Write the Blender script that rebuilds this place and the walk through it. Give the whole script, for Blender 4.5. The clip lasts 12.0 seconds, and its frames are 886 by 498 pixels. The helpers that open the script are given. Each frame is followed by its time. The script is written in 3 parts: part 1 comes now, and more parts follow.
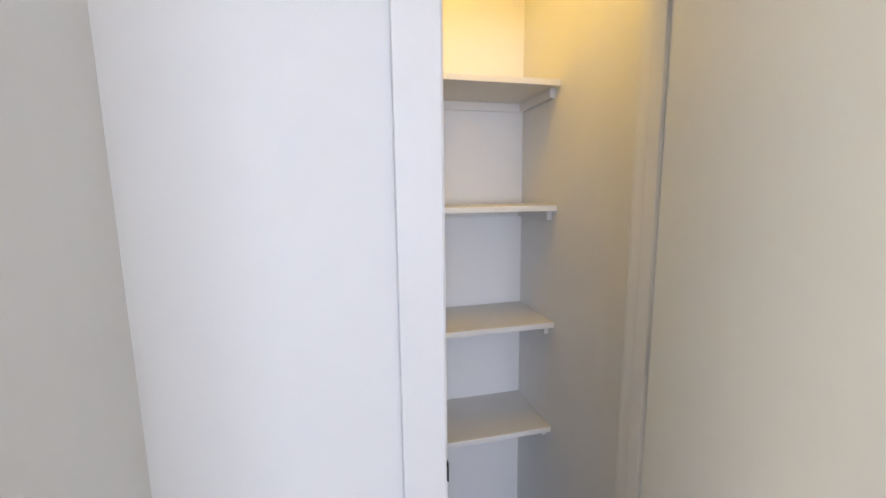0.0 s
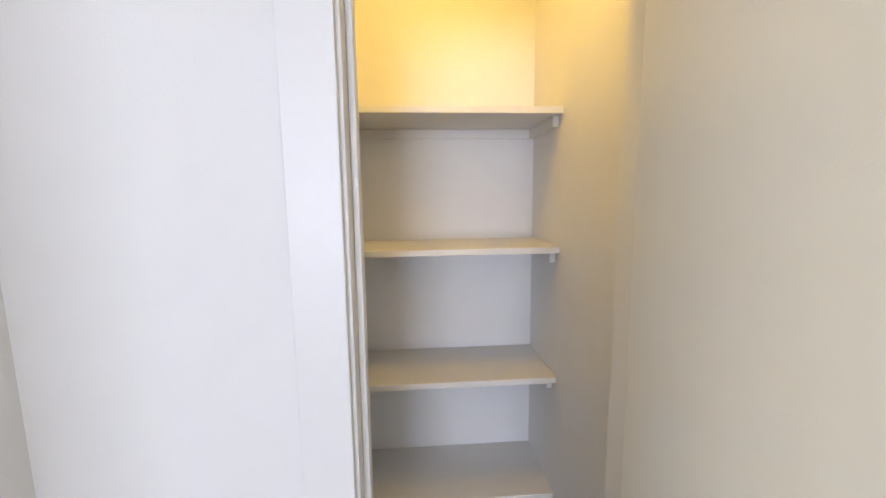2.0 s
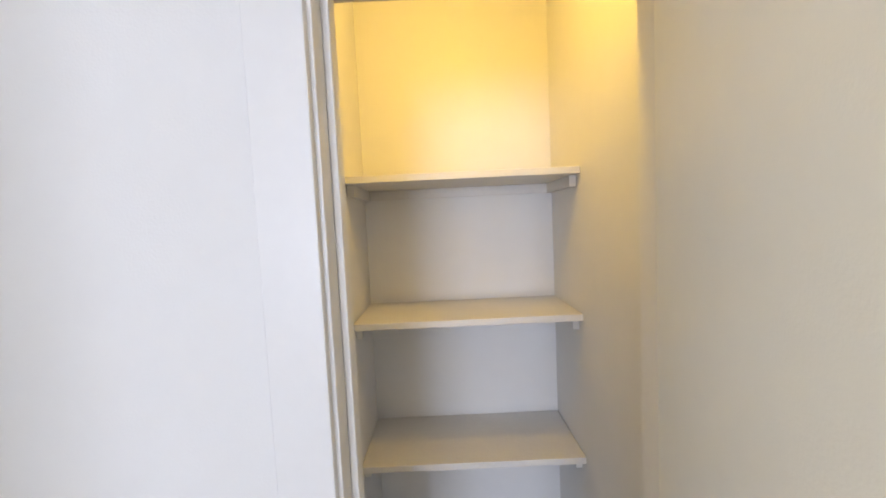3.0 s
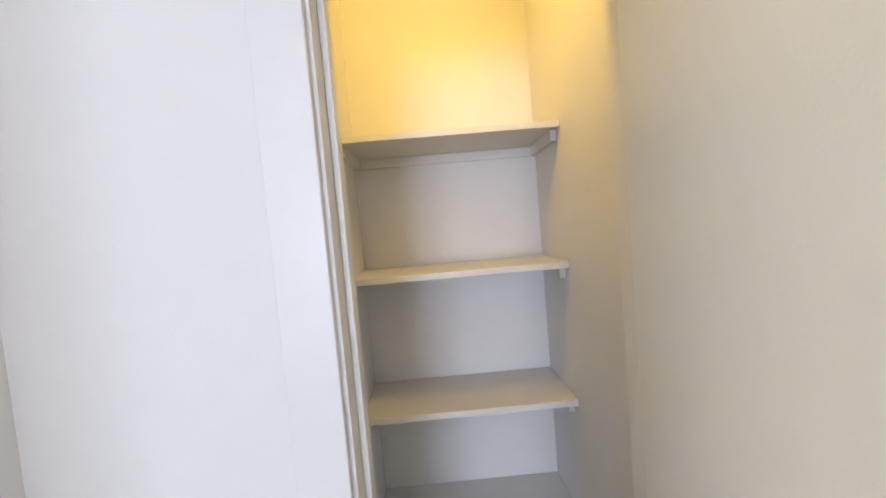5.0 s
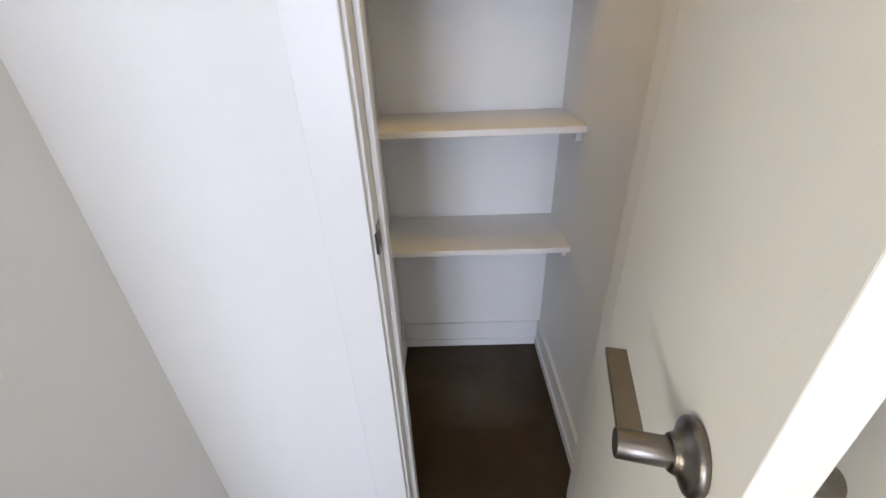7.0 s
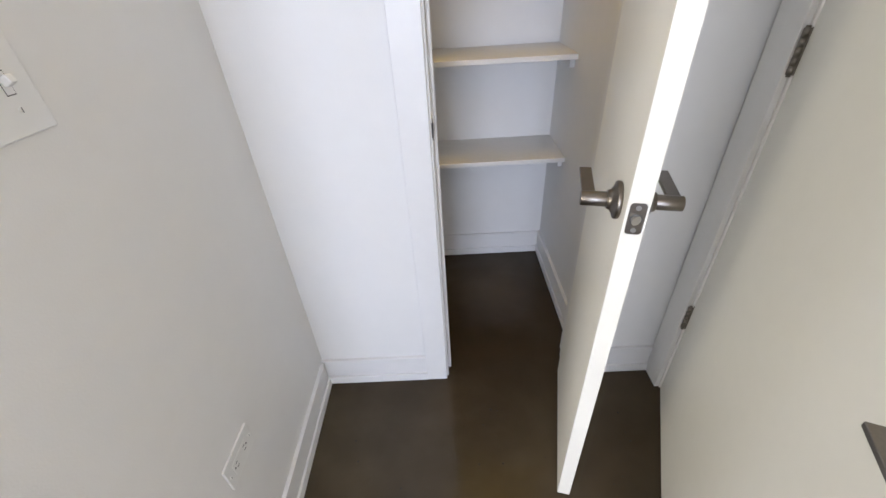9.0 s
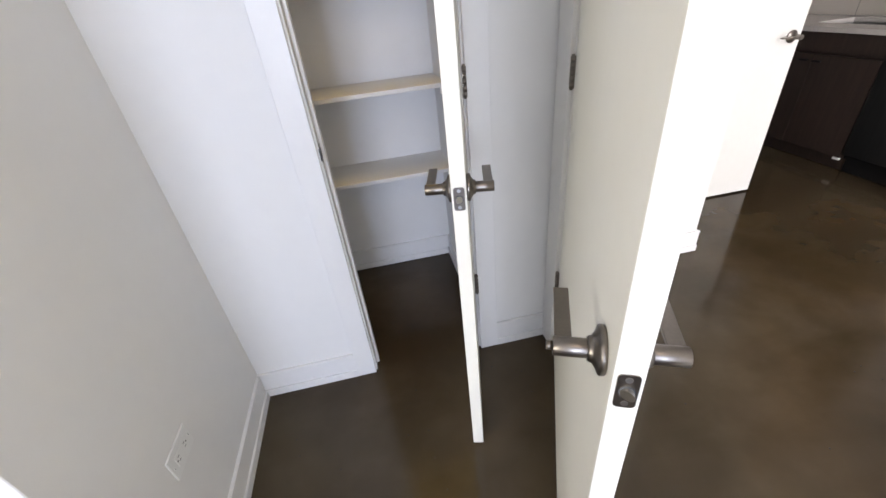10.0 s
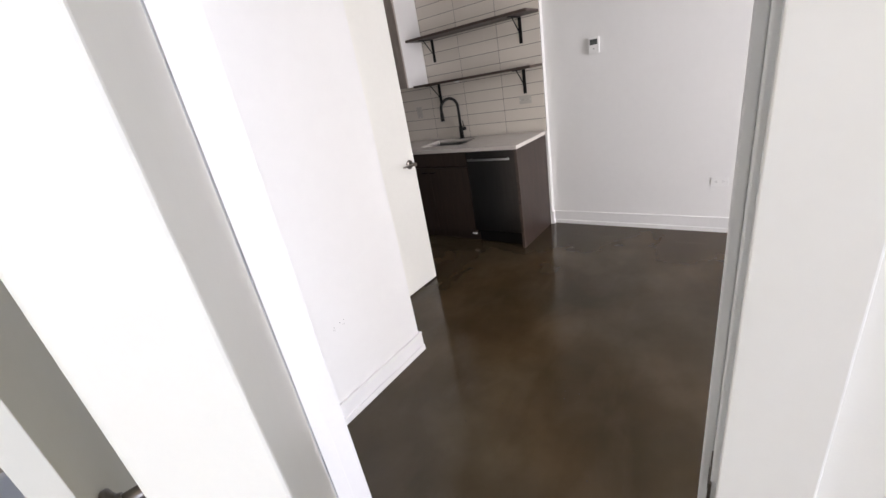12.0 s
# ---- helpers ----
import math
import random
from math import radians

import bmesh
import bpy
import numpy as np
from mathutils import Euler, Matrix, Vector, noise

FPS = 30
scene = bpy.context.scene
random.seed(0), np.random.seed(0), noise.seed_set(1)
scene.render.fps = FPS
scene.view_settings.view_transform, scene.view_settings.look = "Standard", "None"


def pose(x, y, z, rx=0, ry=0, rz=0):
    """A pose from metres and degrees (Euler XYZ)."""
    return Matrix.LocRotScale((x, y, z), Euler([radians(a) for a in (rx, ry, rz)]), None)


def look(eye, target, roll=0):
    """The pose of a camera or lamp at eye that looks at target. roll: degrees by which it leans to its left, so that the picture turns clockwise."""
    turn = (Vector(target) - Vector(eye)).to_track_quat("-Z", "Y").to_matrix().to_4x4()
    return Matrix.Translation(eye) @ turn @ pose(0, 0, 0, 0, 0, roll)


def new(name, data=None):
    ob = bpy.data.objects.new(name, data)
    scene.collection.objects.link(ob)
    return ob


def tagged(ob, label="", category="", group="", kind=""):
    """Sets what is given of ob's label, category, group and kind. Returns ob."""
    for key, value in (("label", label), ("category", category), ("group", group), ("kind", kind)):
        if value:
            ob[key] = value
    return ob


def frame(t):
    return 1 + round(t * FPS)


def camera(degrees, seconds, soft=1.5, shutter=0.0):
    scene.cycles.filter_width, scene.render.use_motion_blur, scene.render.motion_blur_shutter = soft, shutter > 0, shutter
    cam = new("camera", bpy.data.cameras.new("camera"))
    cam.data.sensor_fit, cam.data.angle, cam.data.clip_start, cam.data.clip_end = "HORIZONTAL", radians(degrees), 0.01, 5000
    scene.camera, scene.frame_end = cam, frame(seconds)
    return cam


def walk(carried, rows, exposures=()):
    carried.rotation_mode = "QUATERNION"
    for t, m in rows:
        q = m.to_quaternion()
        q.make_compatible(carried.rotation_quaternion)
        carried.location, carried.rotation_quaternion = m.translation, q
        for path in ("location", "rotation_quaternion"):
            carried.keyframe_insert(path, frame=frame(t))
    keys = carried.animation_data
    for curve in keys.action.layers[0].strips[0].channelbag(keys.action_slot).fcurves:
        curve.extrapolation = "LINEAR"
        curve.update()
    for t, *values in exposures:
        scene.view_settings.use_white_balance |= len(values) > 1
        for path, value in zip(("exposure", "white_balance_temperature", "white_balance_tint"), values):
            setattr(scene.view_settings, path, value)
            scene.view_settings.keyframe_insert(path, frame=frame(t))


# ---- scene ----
cam = camera(95.9, 12.0)
PATH = [
    (0, (0.312, -0.652, 1.488), (0.78, 1.271, 1.199), -0.7),
    (0.5, (0.369, -0.633, 1.537), (0.886, 1.274, 1.226), -0.4),
    (1, (0.471, -0.591, 1.534), (0.943, 1.329, 1.23), -0.0),
    (1.5, (0.53, -0.587, 1.546), (0.853, 1.366, 1.257), -0.2),
    (2, (0.565, -0.582, 1.589), (0.714, 1.395, 1.322), -0.7),
    (2.5, (0.613, -0.55, 1.646), (0.628, 1.436, 1.416), -1.7),
    (3, (0.625, -0.517, 1.7), (0.62, 1.479, 1.564), -2.7),
    (3.2, (0.612, -0.493, 1.725), (0.654, 1.504, 1.634), -3.0),
    (5, (0.616, -0.57, 1.562), (0.659, 1.427, 1.452), -4.9),
    (5.5, (0.627, -0.579, 1.491), (0.63, 1.391, 1.145), -4.5),
    (6, (0.627, -0.556, 1.42), (0.609, 1.348, 0.809), -3.9),
    (6.5, (0.618, -0.57, 1.352), (0.594, 1.253, 0.53), -3.1),
    (7, (0.598, -0.596, 1.294), (0.562, 1.149, 0.318), -2.3),
    (7.5, (0.582, -0.648, 1.262), (0.527, 1.013, 0.149), -2.5),
    (7.7, (0.569, -0.675, 1.261), (0.506, 0.965, 0.117), -2.4),
    (9.3, (0.502, -1.068, 1.32), (0.49, 0.565, 0.166), -4.5),
    (9.5, (0.536, -1.111, 1.324), (0.559, 0.533, 0.184), -5.2),
    (10, (0.636, -1.252, 1.36), (0.882, 0.416, 0.283), -6.4),
    (10.5, (0.723, -1.328, 1.384), (1.317, 0.315, 0.412), -8.0),
    (11, (0.741, -1.271, 1.417), (1.713, 0.233, 0.525), -9.4),
    (11.5, (0.745, -1.2, 1.453), (1.998, 0.118, 0.622), -10.2),
    (12, (0.85, -1.119, 1.476), (2.285, 0.047, 0.715), -10.3),
]
EXPOSURES = [(0, -0.02, 6600, 17), (0.8, 0.06, 6650, 17), (2.0, 0.06, 6700, 17), (3.0, 0.0, 6700, 16), (5.0, 0.02, 6650, 17), (6.5, 0.10, 6650, 16), (7.5, 0.16, 6700, 16), (9.3, 0.12, 6650, 16), (10.5, -0.04, 6600, 17), (11.2, -0.32, 6600, 17), (12, -0.36, 6600, 17)]
walk(cam, [(t, look(eye, target, roll)) for t, eye, target, roll in PATH], exposures=EXPOSURES)

# ---- world and light ----
world = bpy.data.worlds.new("sky")
scene.world = world
world.use_nodes = True
wn = world.node_tree
sky = wn.nodes.new("ShaderNodeTexSky")
sky.sky_type, sky.sun_disc = "NISHITA", False
sky.sun_elevation, sky.sun_rotation = radians(55.5), radians(119)
wn.links.new(sky.outputs["Color"], wn.nodes["Background"].inputs["Color"])
wn.nodes["Background"].inputs["Strength"].default_value = 0.1

sun_data = bpy.data.lights.new("sun", "SUN")
sun_data.energy, sun_data.angle, sun_data.color = 2.5, radians(0.5), (1.0, 0.95, 0.88)
sun = new("sun", sun_data)
sun.matrix_world = look((3, 3, 12), (1.2, 4.0, 9.0))


def area(name, m, sx, sy, watts, colour):
    data = bpy.data.lights.new(name, "AREA")
    data.shape, data.size, data.size_y, data.energy, data.color = "RECTANGLE", sx, sy, watts, colour
    ob = new(name, data)
    ob.matrix_world = m
    return ob


BACK_Y = -5.4
WX_IN = -3.2
WIN_C = (-4.1, -2.4, 0.8, 2.3)
WIN_A = (-1.2, 0.4, 0.7, 2.3)
WIN_B = (1.65, 3.85, 0.3, 2.4)
area("daylight_bedroom", look((-0.4, BACK_Y - 0.02, 1.5), (0.4, 0, 1.1)), 1.5, 1.5, 132, (0.66, 0.78, 1.0))
# Lamp added in an unseen west opening to brighten the west-facing doors.
area("west_fill", look((WX_IN - 0.02, -3.25, 1.55), (0.5, -0.3, 1.15)), 1.6, 1.4, 84, (1.0, 0.96, 0.80))
area("daylight_kitchen", look((2.75, BACK_Y - 0.02, 1.4), (4.7, -2.6, 1.2)), 2.1, 2.0, 275, (0.95, 0.96, 1.0))

bulb_data = bpy.data.lights.new("closet_bulb", "POINT")
bulb_data.energy, bulb_data.color, bulb_data.shadow_soft_size = 5.3, (1.0, 0.65, 0.135), 0.035
closet_bulb = new("closet_bulb", bulb_data)
closet_bulb.location = (0.69, 0.205, 2.365)

# Unseen warm point lamp without a fixture, added as fill for the lobby.
lamp_data = bpy.data.lights.new("warm_fill", "POINT")
lamp_data.energy, lamp_data.color, lamp_data.shadow_soft_size = 6.5, (1.0, 0.80, 0.58), 0.1
warm_fill = new("warm_fill", lamp_data)
warm_fill.location = (0.62, -1.9, 2.45)


# ---- materials ----


def material(name, base, rough, metal=0.0, vary=0.0, scale=4.0, fine=0.0, bump=0.0, bump_scale=300.0, stretch=(1, 1, 1), second=None, coat=0.0, rough_vary=0.0, random_tint=0.0, spec=0.5):
    m = bpy.data.materials.new(name)
    m.use_nodes = True
    n, l = m.node_tree.nodes, m.node_tree.links
    b = n["Principled BSDF"]
    b.inputs["Roughness"].default_value = rough
    b.inputs["Metallic"].default_value = metal
    b.inputs["Coat Weight"].default_value = coat
    b.inputs["Specular IOR Level"].default_value = spec
    tc = n.new("ShaderNodeTexCoord")
    mp = n.new("ShaderNodeMapping")
    mp.inputs["Scale"].default_value = stretch
    l.new(tc.outputs["Object"], mp.inputs["Vector"])
    large = n.new("ShaderNodeTexNoise")
    large.inputs["Scale"].default_value, large.inputs["Detail"].default_value = scale, 6
    small = n.new("ShaderNodeTexNoise")
    small.inputs["Scale"].default_value, small.inputs["Detail"].default_value = scale * 14, 4
    l.new(mp.outputs["Vector"], large.inputs["Vector"])
    l.new(mp.outputs["Vector"], small.inputs["Vector"])
    ramp = n.new("ShaderNodeValToRGB")
    other = second or tuple(c * (1 - vary) for c in base)
    ramp.color_ramp.elements[0].position, ramp.color_ramp.elements[1].position = 0.3, 0.7
    ramp.color_ramp.elements[0].color, ramp.color_ramp.elements[1].color = (*other, 1), (*base, 1)
    l.new(large.outputs["Fac"], ramp.inputs["Fac"])
    mix = n.new("ShaderNodeMix")
    mix.data_type, mix.blend_type = "RGBA", "MULTIPLY"
    mix.inputs["Factor"].default_value = fine
    l.new(ramp.outputs["Color"], mix.inputs[6])
    grain = n.new("ShaderNodeValToRGB")
    grain.color_ramp.elements[0].position, grain.color_ramp.elements[1].position = 0.35, 0.65
    grain.color_ramp.elements[0].color = (0.4, 0.4, 0.4, 1)
    l.new(small.outputs["Fac"], grain.inputs["Fac"])
    l.new(grain.outputs["Color"], mix.inputs[7])
    out = mix.outputs[2]
    if random_tint:
        info = n.new("ShaderNodeObjectInfo")
        mr = n.new("ShaderNodeMapRange")
        mr.inputs["To Min"].default_value, mr.inputs["To Max"].default_value = 1 - random_tint, 1.0
        l.new(info.outputs["Random"], mr.inputs["Value"])
        hue = n.new("ShaderNodeHueSaturation")
        l.new(mr.outputs["Result"], hue.inputs["Value"])
        l.new(out, hue.inputs["Color"])
        out = hue.outputs["Color"]
    l.new(out, b.inputs["Base Color"])
    if rough_vary:
        mr = n.new("ShaderNodeMapRange")
        mr.inputs["To Min"].default_value, mr.inputs["To Max"].default_value = rough, rough + rough_vary
        l.new(large.outputs["Fac"], mr.inputs["Value"])
        l.new(mr.outputs["Result"], b.inputs["Roughness"])
    if bump:
        fine_noise = n.new("ShaderNodeTexNoise")
        fine_noise.inputs["Scale"].default_value, fine_noise.inputs["Detail"].default_value = bump_scale, 2
        l.new(mp.outputs["Vector"], fine_noise.inputs["Vector"])
        bp = n.new("ShaderNodeBump")
        bp.inputs["Strength"].default_value, bp.inputs["Distance"].default_value = bump, 0.001
        l.new(fine_noise.outputs["Fac"], bp.inputs["Height"])
        l.new(bp.outputs["Normal"], b.inputs["Normal"])
    return m


WALL = material("wall_paint", (0.79, 0.785, 0.765), 0.6, vary=0.025, scale=1.3, fine=0.02, bump=0.25, bump_scale=260)
CEIL = material("ceiling_paint", (0.82, 0.815, 0.80), 0.8, vary=0.02, scale=1.5, bump=0.3, bump_scale=200)
TRIM = material("trim_paint", (0.79, 0.785, 0.77), 0.40, vary=0.02, scale=3, fine=0.02, bump=0.12, bump_scale=140)
DOOR = material("door_paint", (0.80, 0.79, 0.73), 0.42, vary=0.02, scale=2, fine=0.02, bump=0.15, bump_scale=320)
SHELF = material("shelf_paint", (0.76, 0.745, 0.71), 0.45, vary=0.04, scale=6, fine=0.04, bump=0.25, bump_scale=120)
PLASTIC = material("white_plastic", (0.80, 0.80, 0.78), 0.3, vary=0.01)
# Dark colour stands in for shade inside slots and holes; also one dark button.
SLOT = material("slot_dark", (0.10, 0.10, 0.10), 0.5, vary=0.1)
NICKEL = material("satin_nickel", (0.235, 0.21, 0.185), 0.30, 1.0, vary=0.12, scale=20, fine=0.12, bump=0.1, bump_scale=500, stretch=(1, 1, 8))
STEEL = material("brushed_steel", (0.55, 0.55, 0.54), 0.28, 1.0, vary=0.1, scale=12, bump=0.1, bump_scale=400, stretch=(1, 1, 12))
DARKSTEEL = material("dark_steel", (0.080, 0.072, 0.067), 0.36, 1.0, vary=0.1, scale=5, fine=0.1, bump=0.08, bump_scale=300, stretch=(1, 12, 1))
BLACK = material("black_metal", (0.010, 0.009, 0.009), 0.5, 0.0, vary=0.2, scale=10, spec=0.2)
RUBBER = material("black_rubber", (0.02, 0.02, 0.02), 0.8, vary=0.1)
CABINET = material("dark_wood", (0.046, 0.028, 0.021), 0.42, vary=0.35, scale=7, fine=0.35, bump=0.2, bump_scale=60, stretch=(6, 6, 0.6))
OPENSHELF = material("walnut_board", (0.085, 0.058, 0.045), 0.45, vary=0.35, scale=7, fine=0.35, bump=0.15, bump_scale=60, stretch=(6, 0.6, 6))
QUARTZ = material("quartz", (0.62, 0.58, 0.54), 0.22, vary=0.06, scale=9, fine=0.10)
TILE = material("glazed_tile", (0.74, 0.68, 0.60), 0.22, vary=0.05, scale=3, bump=0.06, bump_scale=30, random_tint=0.07)
GROUT = material("dark_grout", (0.06, 0.05, 0.045), 0.9, vary=0.2, scale=20)
EDGEWOOD = material("grey_brown_wood", (0.42, 0.36, 0.31), 0.5, vary=0.25, scale=9, fine=0.2, stretch=(6, 6, 0.6))
ALMOND = material("greige_plastic", (0.50, 0.47, 0.42), 0.35, vary=0.01)
CREAM = material("cream_laminate", (0.74, 0.73, 0.71), 0.4, vary=0.02)
SCREEN = material("lcd_screen", (0.045, 0.05, 0.05), 0.2, vary=0.05)
SOIL = material("dust", (0.022, 0.017, 0.013), 0.9, vary=0.3, scale=60)


def concrete():
    m = bpy.data.materials.new("stained_concrete")
    m.use_nodes = True
    n, l = m.node_tree.nodes, m.node_tree.links
    b = n["Principled BSDF"]
    tc = n.new("ShaderNodeTexCoord")
    a = n.new("ShaderNodeTexNoise")
    a.inputs["Scale"].default_value, a.inputs["Detail"].default_value, a.inputs["Roughness"].default_value, a.inputs["Distortion"].default_value = 1.5, 5, 0.5, 0.0
    l.new(tc.outputs["Object"], a.inputs["Vector"])
    r = n.new("ShaderNodeValToRGB")
    e = r.color_ramp.elements
    e[0].position, e[0].color = 0.30, (0.036, 0.026, 0.014, 1)
    e[1].position, e[1].color = 0.72, (0.080, 0.060, 0.036, 1)
    mid = e.new(0.5)
    mid.color = (0.048, 0.035, 0.020, 1)
    l.new(a.outputs["Fac"], r.inputs["Fac"])
    big = n.new("ShaderNodeTexNoise")
    big.inputs["Scale"].default_value, big.inputs["Detail"].default_value = 0.9, 3
    l.new(tc.outputs["Object"], big.inputs["Vector"])
    tint = n.new("ShaderNodeValToRGB")
    tint.color_ramp.elements[0].position, tint.color_ramp.elements[0].color = 0.4, (0.95, 0.72, 0.45, 1)
    tint.color_ramp.elements[1].position, tint.color_ramp.elements[1].color = 0.6, (1, 1, 1, 1)
    l.new(big.outputs["Fac"], tint.inputs["Fac"])
    mx = n.new("ShaderNodeMix")
    mx.data_type, mx.blend_type = "RGBA", "MULTIPLY"
    mx.inputs["Factor"].default_value = 0.55
    l.new(r.outputs["Color"], mx.inputs[6])
    l.new(tint.outputs["Color"], mx.inputs[7])
    fleck = n.new("ShaderNodeTexNoise")
    fleck.inputs["Scale"].default_value, fleck.inputs["Detail"].default_value = 7, 2
    l.new(tc.outputs["Object"], fleck.inputs["Vector"])
    fr = n.new("ShaderNodeValToRGB")
    fr.color_ramp.elements[0].position, fr.color_ramp.elements[0].color = 0.35, (0.78, 0.78, 0.78, 1)
    fr.color_ramp.elements[1].position, fr.color_ramp.elements[1].color = 0.7, (1.15, 1.15, 1.15, 1)
    l.new(fleck.outputs["Fac"], fr.inputs["Fac"])
    m2 = n.new("ShaderNodeMix")
    m2.data_type, m2.blend_type = "RGBA", "MULTIPLY"
    m2.inputs["Factor"].default_value = 0.3
    l.new(mx.outputs[2], m2.inputs[6])
    l.new(fr.outputs["Color"], m2.inputs[7])
    smear_map = n.new("ShaderNodeMapping")
    smear_map.inputs["Rotation"].default_value, smear_map.inputs["Scale"].default_value = (0, 0, 0.6), (1.0, 2.0, 1.0)
    l.new(tc.outputs["Object"], smear_map.inputs["Vector"])
    smear = n.new("ShaderNodeTexNoise")
    smear.inputs["Scale"].default_value, smear.inputs["Detail"].default_value, smear.inputs["Distortion"].default_value = 2.6, 4, 0.6
    l.new(smear_map.outputs["Vector"], smear.inputs["Vector"])
    sr = n.new("ShaderNodeMapRange")
    sr.inputs["From Min"].default_value, sr.inputs["From Max"].default_value = 0.48, 0.80
    sr.inputs["To Min"].default_value, sr.inputs["To Max"].default_value = 0.0, 0.13
    l.new(smear.outputs["Fac"], sr.inputs["Value"])
    m3 = n.new("ShaderNodeMix")
    m3.data_type = "RGBA"
    m3.inputs[7].default_value = (0.15, 0.115, 0.080, 1)
    l.new(sr.outputs["Result"], m3.inputs["Factor"])
    l.new(m2.outputs[2], m3.inputs[6])
    l.new(m3.outputs[2], b.inputs["Base Color"])
    b.inputs["Specular IOR Level"].default_value = 0.30
    b.inputs["Roughness"].default_value = 0.12
    return m


CONCRETE = concrete()


def glass():
    m = bpy.data.materials.new("window_glass")
    m.use_nodes = True
    b = m.node_tree.nodes["Principled BSDF"]
    b.inputs["Transmission Weight"].default_value, b.inputs["Roughness"].default_value = 1.0, 0.0
    b.inputs["Base Color"].default_value = (0.95, 0.98, 0.97, 1)
    return m


def glowing(name, colour, strength):
    m = bpy.data.materials.new(name)
    m.use_nodes = True
    b = m.node_tree.nodes["Principled BSDF"]
    b.inputs["Base Color"].default_value = (0.8, 0.8, 0.8, 1)
    b.inputs["Emission Color"].default_value, b.inputs["Emission Strength"].default_value = (*colour, 1), strength
    return m


GLASS = glass()
BULBGLASS = glowing("warm_diffuser", (1.0, 0.65, 0.3), 3.0)

# ---- mesh helpers ----


def box(bm, x0, y0, z0, x1, y1, z1, bevel=0.0):
    made = bmesh.ops.create_cube(bm, size=1.0)["verts"]
    for v in made:
        v.co = Vector((x0 + (v.co.x + 0.5) * (x1 - x0), y0 + (v.co.y + 0.5) * (y1 - y0), z0 + (v.co.z + 0.5) * (z1 - z0)))
    if bevel:
        edges = list({e for v in made for e in v.link_edges})
        bmesh.ops.bevel(bm, geom=edges, offset=bevel, segments=2, affect="EDGES", profile=0.5)


def boxes(*rows, bevel=0.0):
    bm = bmesh.new()
    for r in rows:
        box(bm, *r, bevel=bevel)
    return bm


def rod(bm, p, q, r1, r2=None, seg=24, bevel=0.0):
    p, q = Vector(p), Vector(q)
    r2 = r1 if r2 is None else r2
    turn = (q - p).to_track_quat("Z", "Y").to_matrix().to_4x4()
    m = Matrix.Translation((p + q) / 2) @ turn
    made = bmesh.ops.create_cone(bm, cap_ends=True, segments=seg, radius1=r1, radius2=r2, depth=(q - p).length, matrix=m)["verts"]
    if bevel:
        caps = {e for v in made for f in v.link_faces if len(f.verts) > 4 for e in f.edges}
        bmesh.ops.bevel(bm, geom=list(caps), offset=bevel, segments=2, affect="EDGES")


def tube(points, radius, seg=14):
    bm = bmesh.new()
    pts = [Vector(p) for p in points]
    rings = []
    for i, p in enumerate(pts):
        d = (pts[min(i + 1, len(pts) - 1)] - pts[max(i - 1, 0)]).normalized()
        side = d.cross(Vector((0, 1, 0))).normalized() if abs(d.y) < 0.9 else d.cross(Vector((1, 0, 0))).normalized()
        up = side.cross(d)
        rings.append([bm.verts.new(p + radius * (math.cos(a) * side + math.sin(a) * up)) for a in [2 * math.pi * k / seg for k in range(seg)]])
    for r, s in zip(rings, rings[1:]):
        for k in range(seg):
            bm.faces.new((r[k], r[(k + 1) % seg], s[(k + 1) % seg], s[k]))
    bm.faces.new(rings[0][::-1]), bm.faces.new(rings[-1])
    bmesh.ops.recalc_face_normals(bm, faces=bm.faces)
    return bm


def part(name, bm, mat, parent=None, label="", smooth=False):
    me = bpy.data.meshes.new(name)
    bm.normal_update()
    bm.to_mesh(me)
    bm.free()
    me.materials.append(mat)
    if smooth:
        me.polygons.foreach_set("use_smooth", [len(p.vertices) <= 4 for p in me.polygons])
        me.update()
    ob = new(name, me)
    ob.parent = parent
    return tagged(ob, label) if label else ob


def thing(name, label, category, place=None, group="", kind=""):
    ob = new(name)
    if place is not None:
        ob.matrix_world = place
    return tagged(ob, label, category, group, kind)


def setting(name, bm, mat, label=""):
    return tagged(part(name, bm, mat), label=label, kind="structure")


# ---- plan ----
CEILING = 2.60
XR, XR2 = 1.25, 1.40      # wall between the lobby and the kitchen
OPEN_L, OPEN_R, HEAD = 0.474, 0.936, 2.04
CW = 0.115                 # closet wall thickness
CL, CR, CB = 0.370, 0.990, 0.815
EY0, EY1 = -0.096, -1.125  # doorway to the kitchen
XT, XF, YK = 4.455, 4.506, 0.352
YC = 0.356                  # hall wall beside the kitchen doorway
XC = 2.290
NORTH = 3.2

setting("floor", boxes((-3.35, BACK_Y - 0.15, -0.12, 5.0, NORTH + 0.15, 0.0)), CONCRETE, "dark brown polished stained concrete floor, mottled and glossy")
setting("ceiling", boxes((-3.35, BACK_Y - 0.15, CEILING, 5.0, NORTH + 0.15, CEILING + 0.12)), CEIL, "white painted flat ceiling")
setting("closet_ceiling", boxes((CL, CW, 2.44, CR, CB, CEILING)), CEIL, "white ceiling of the closet")

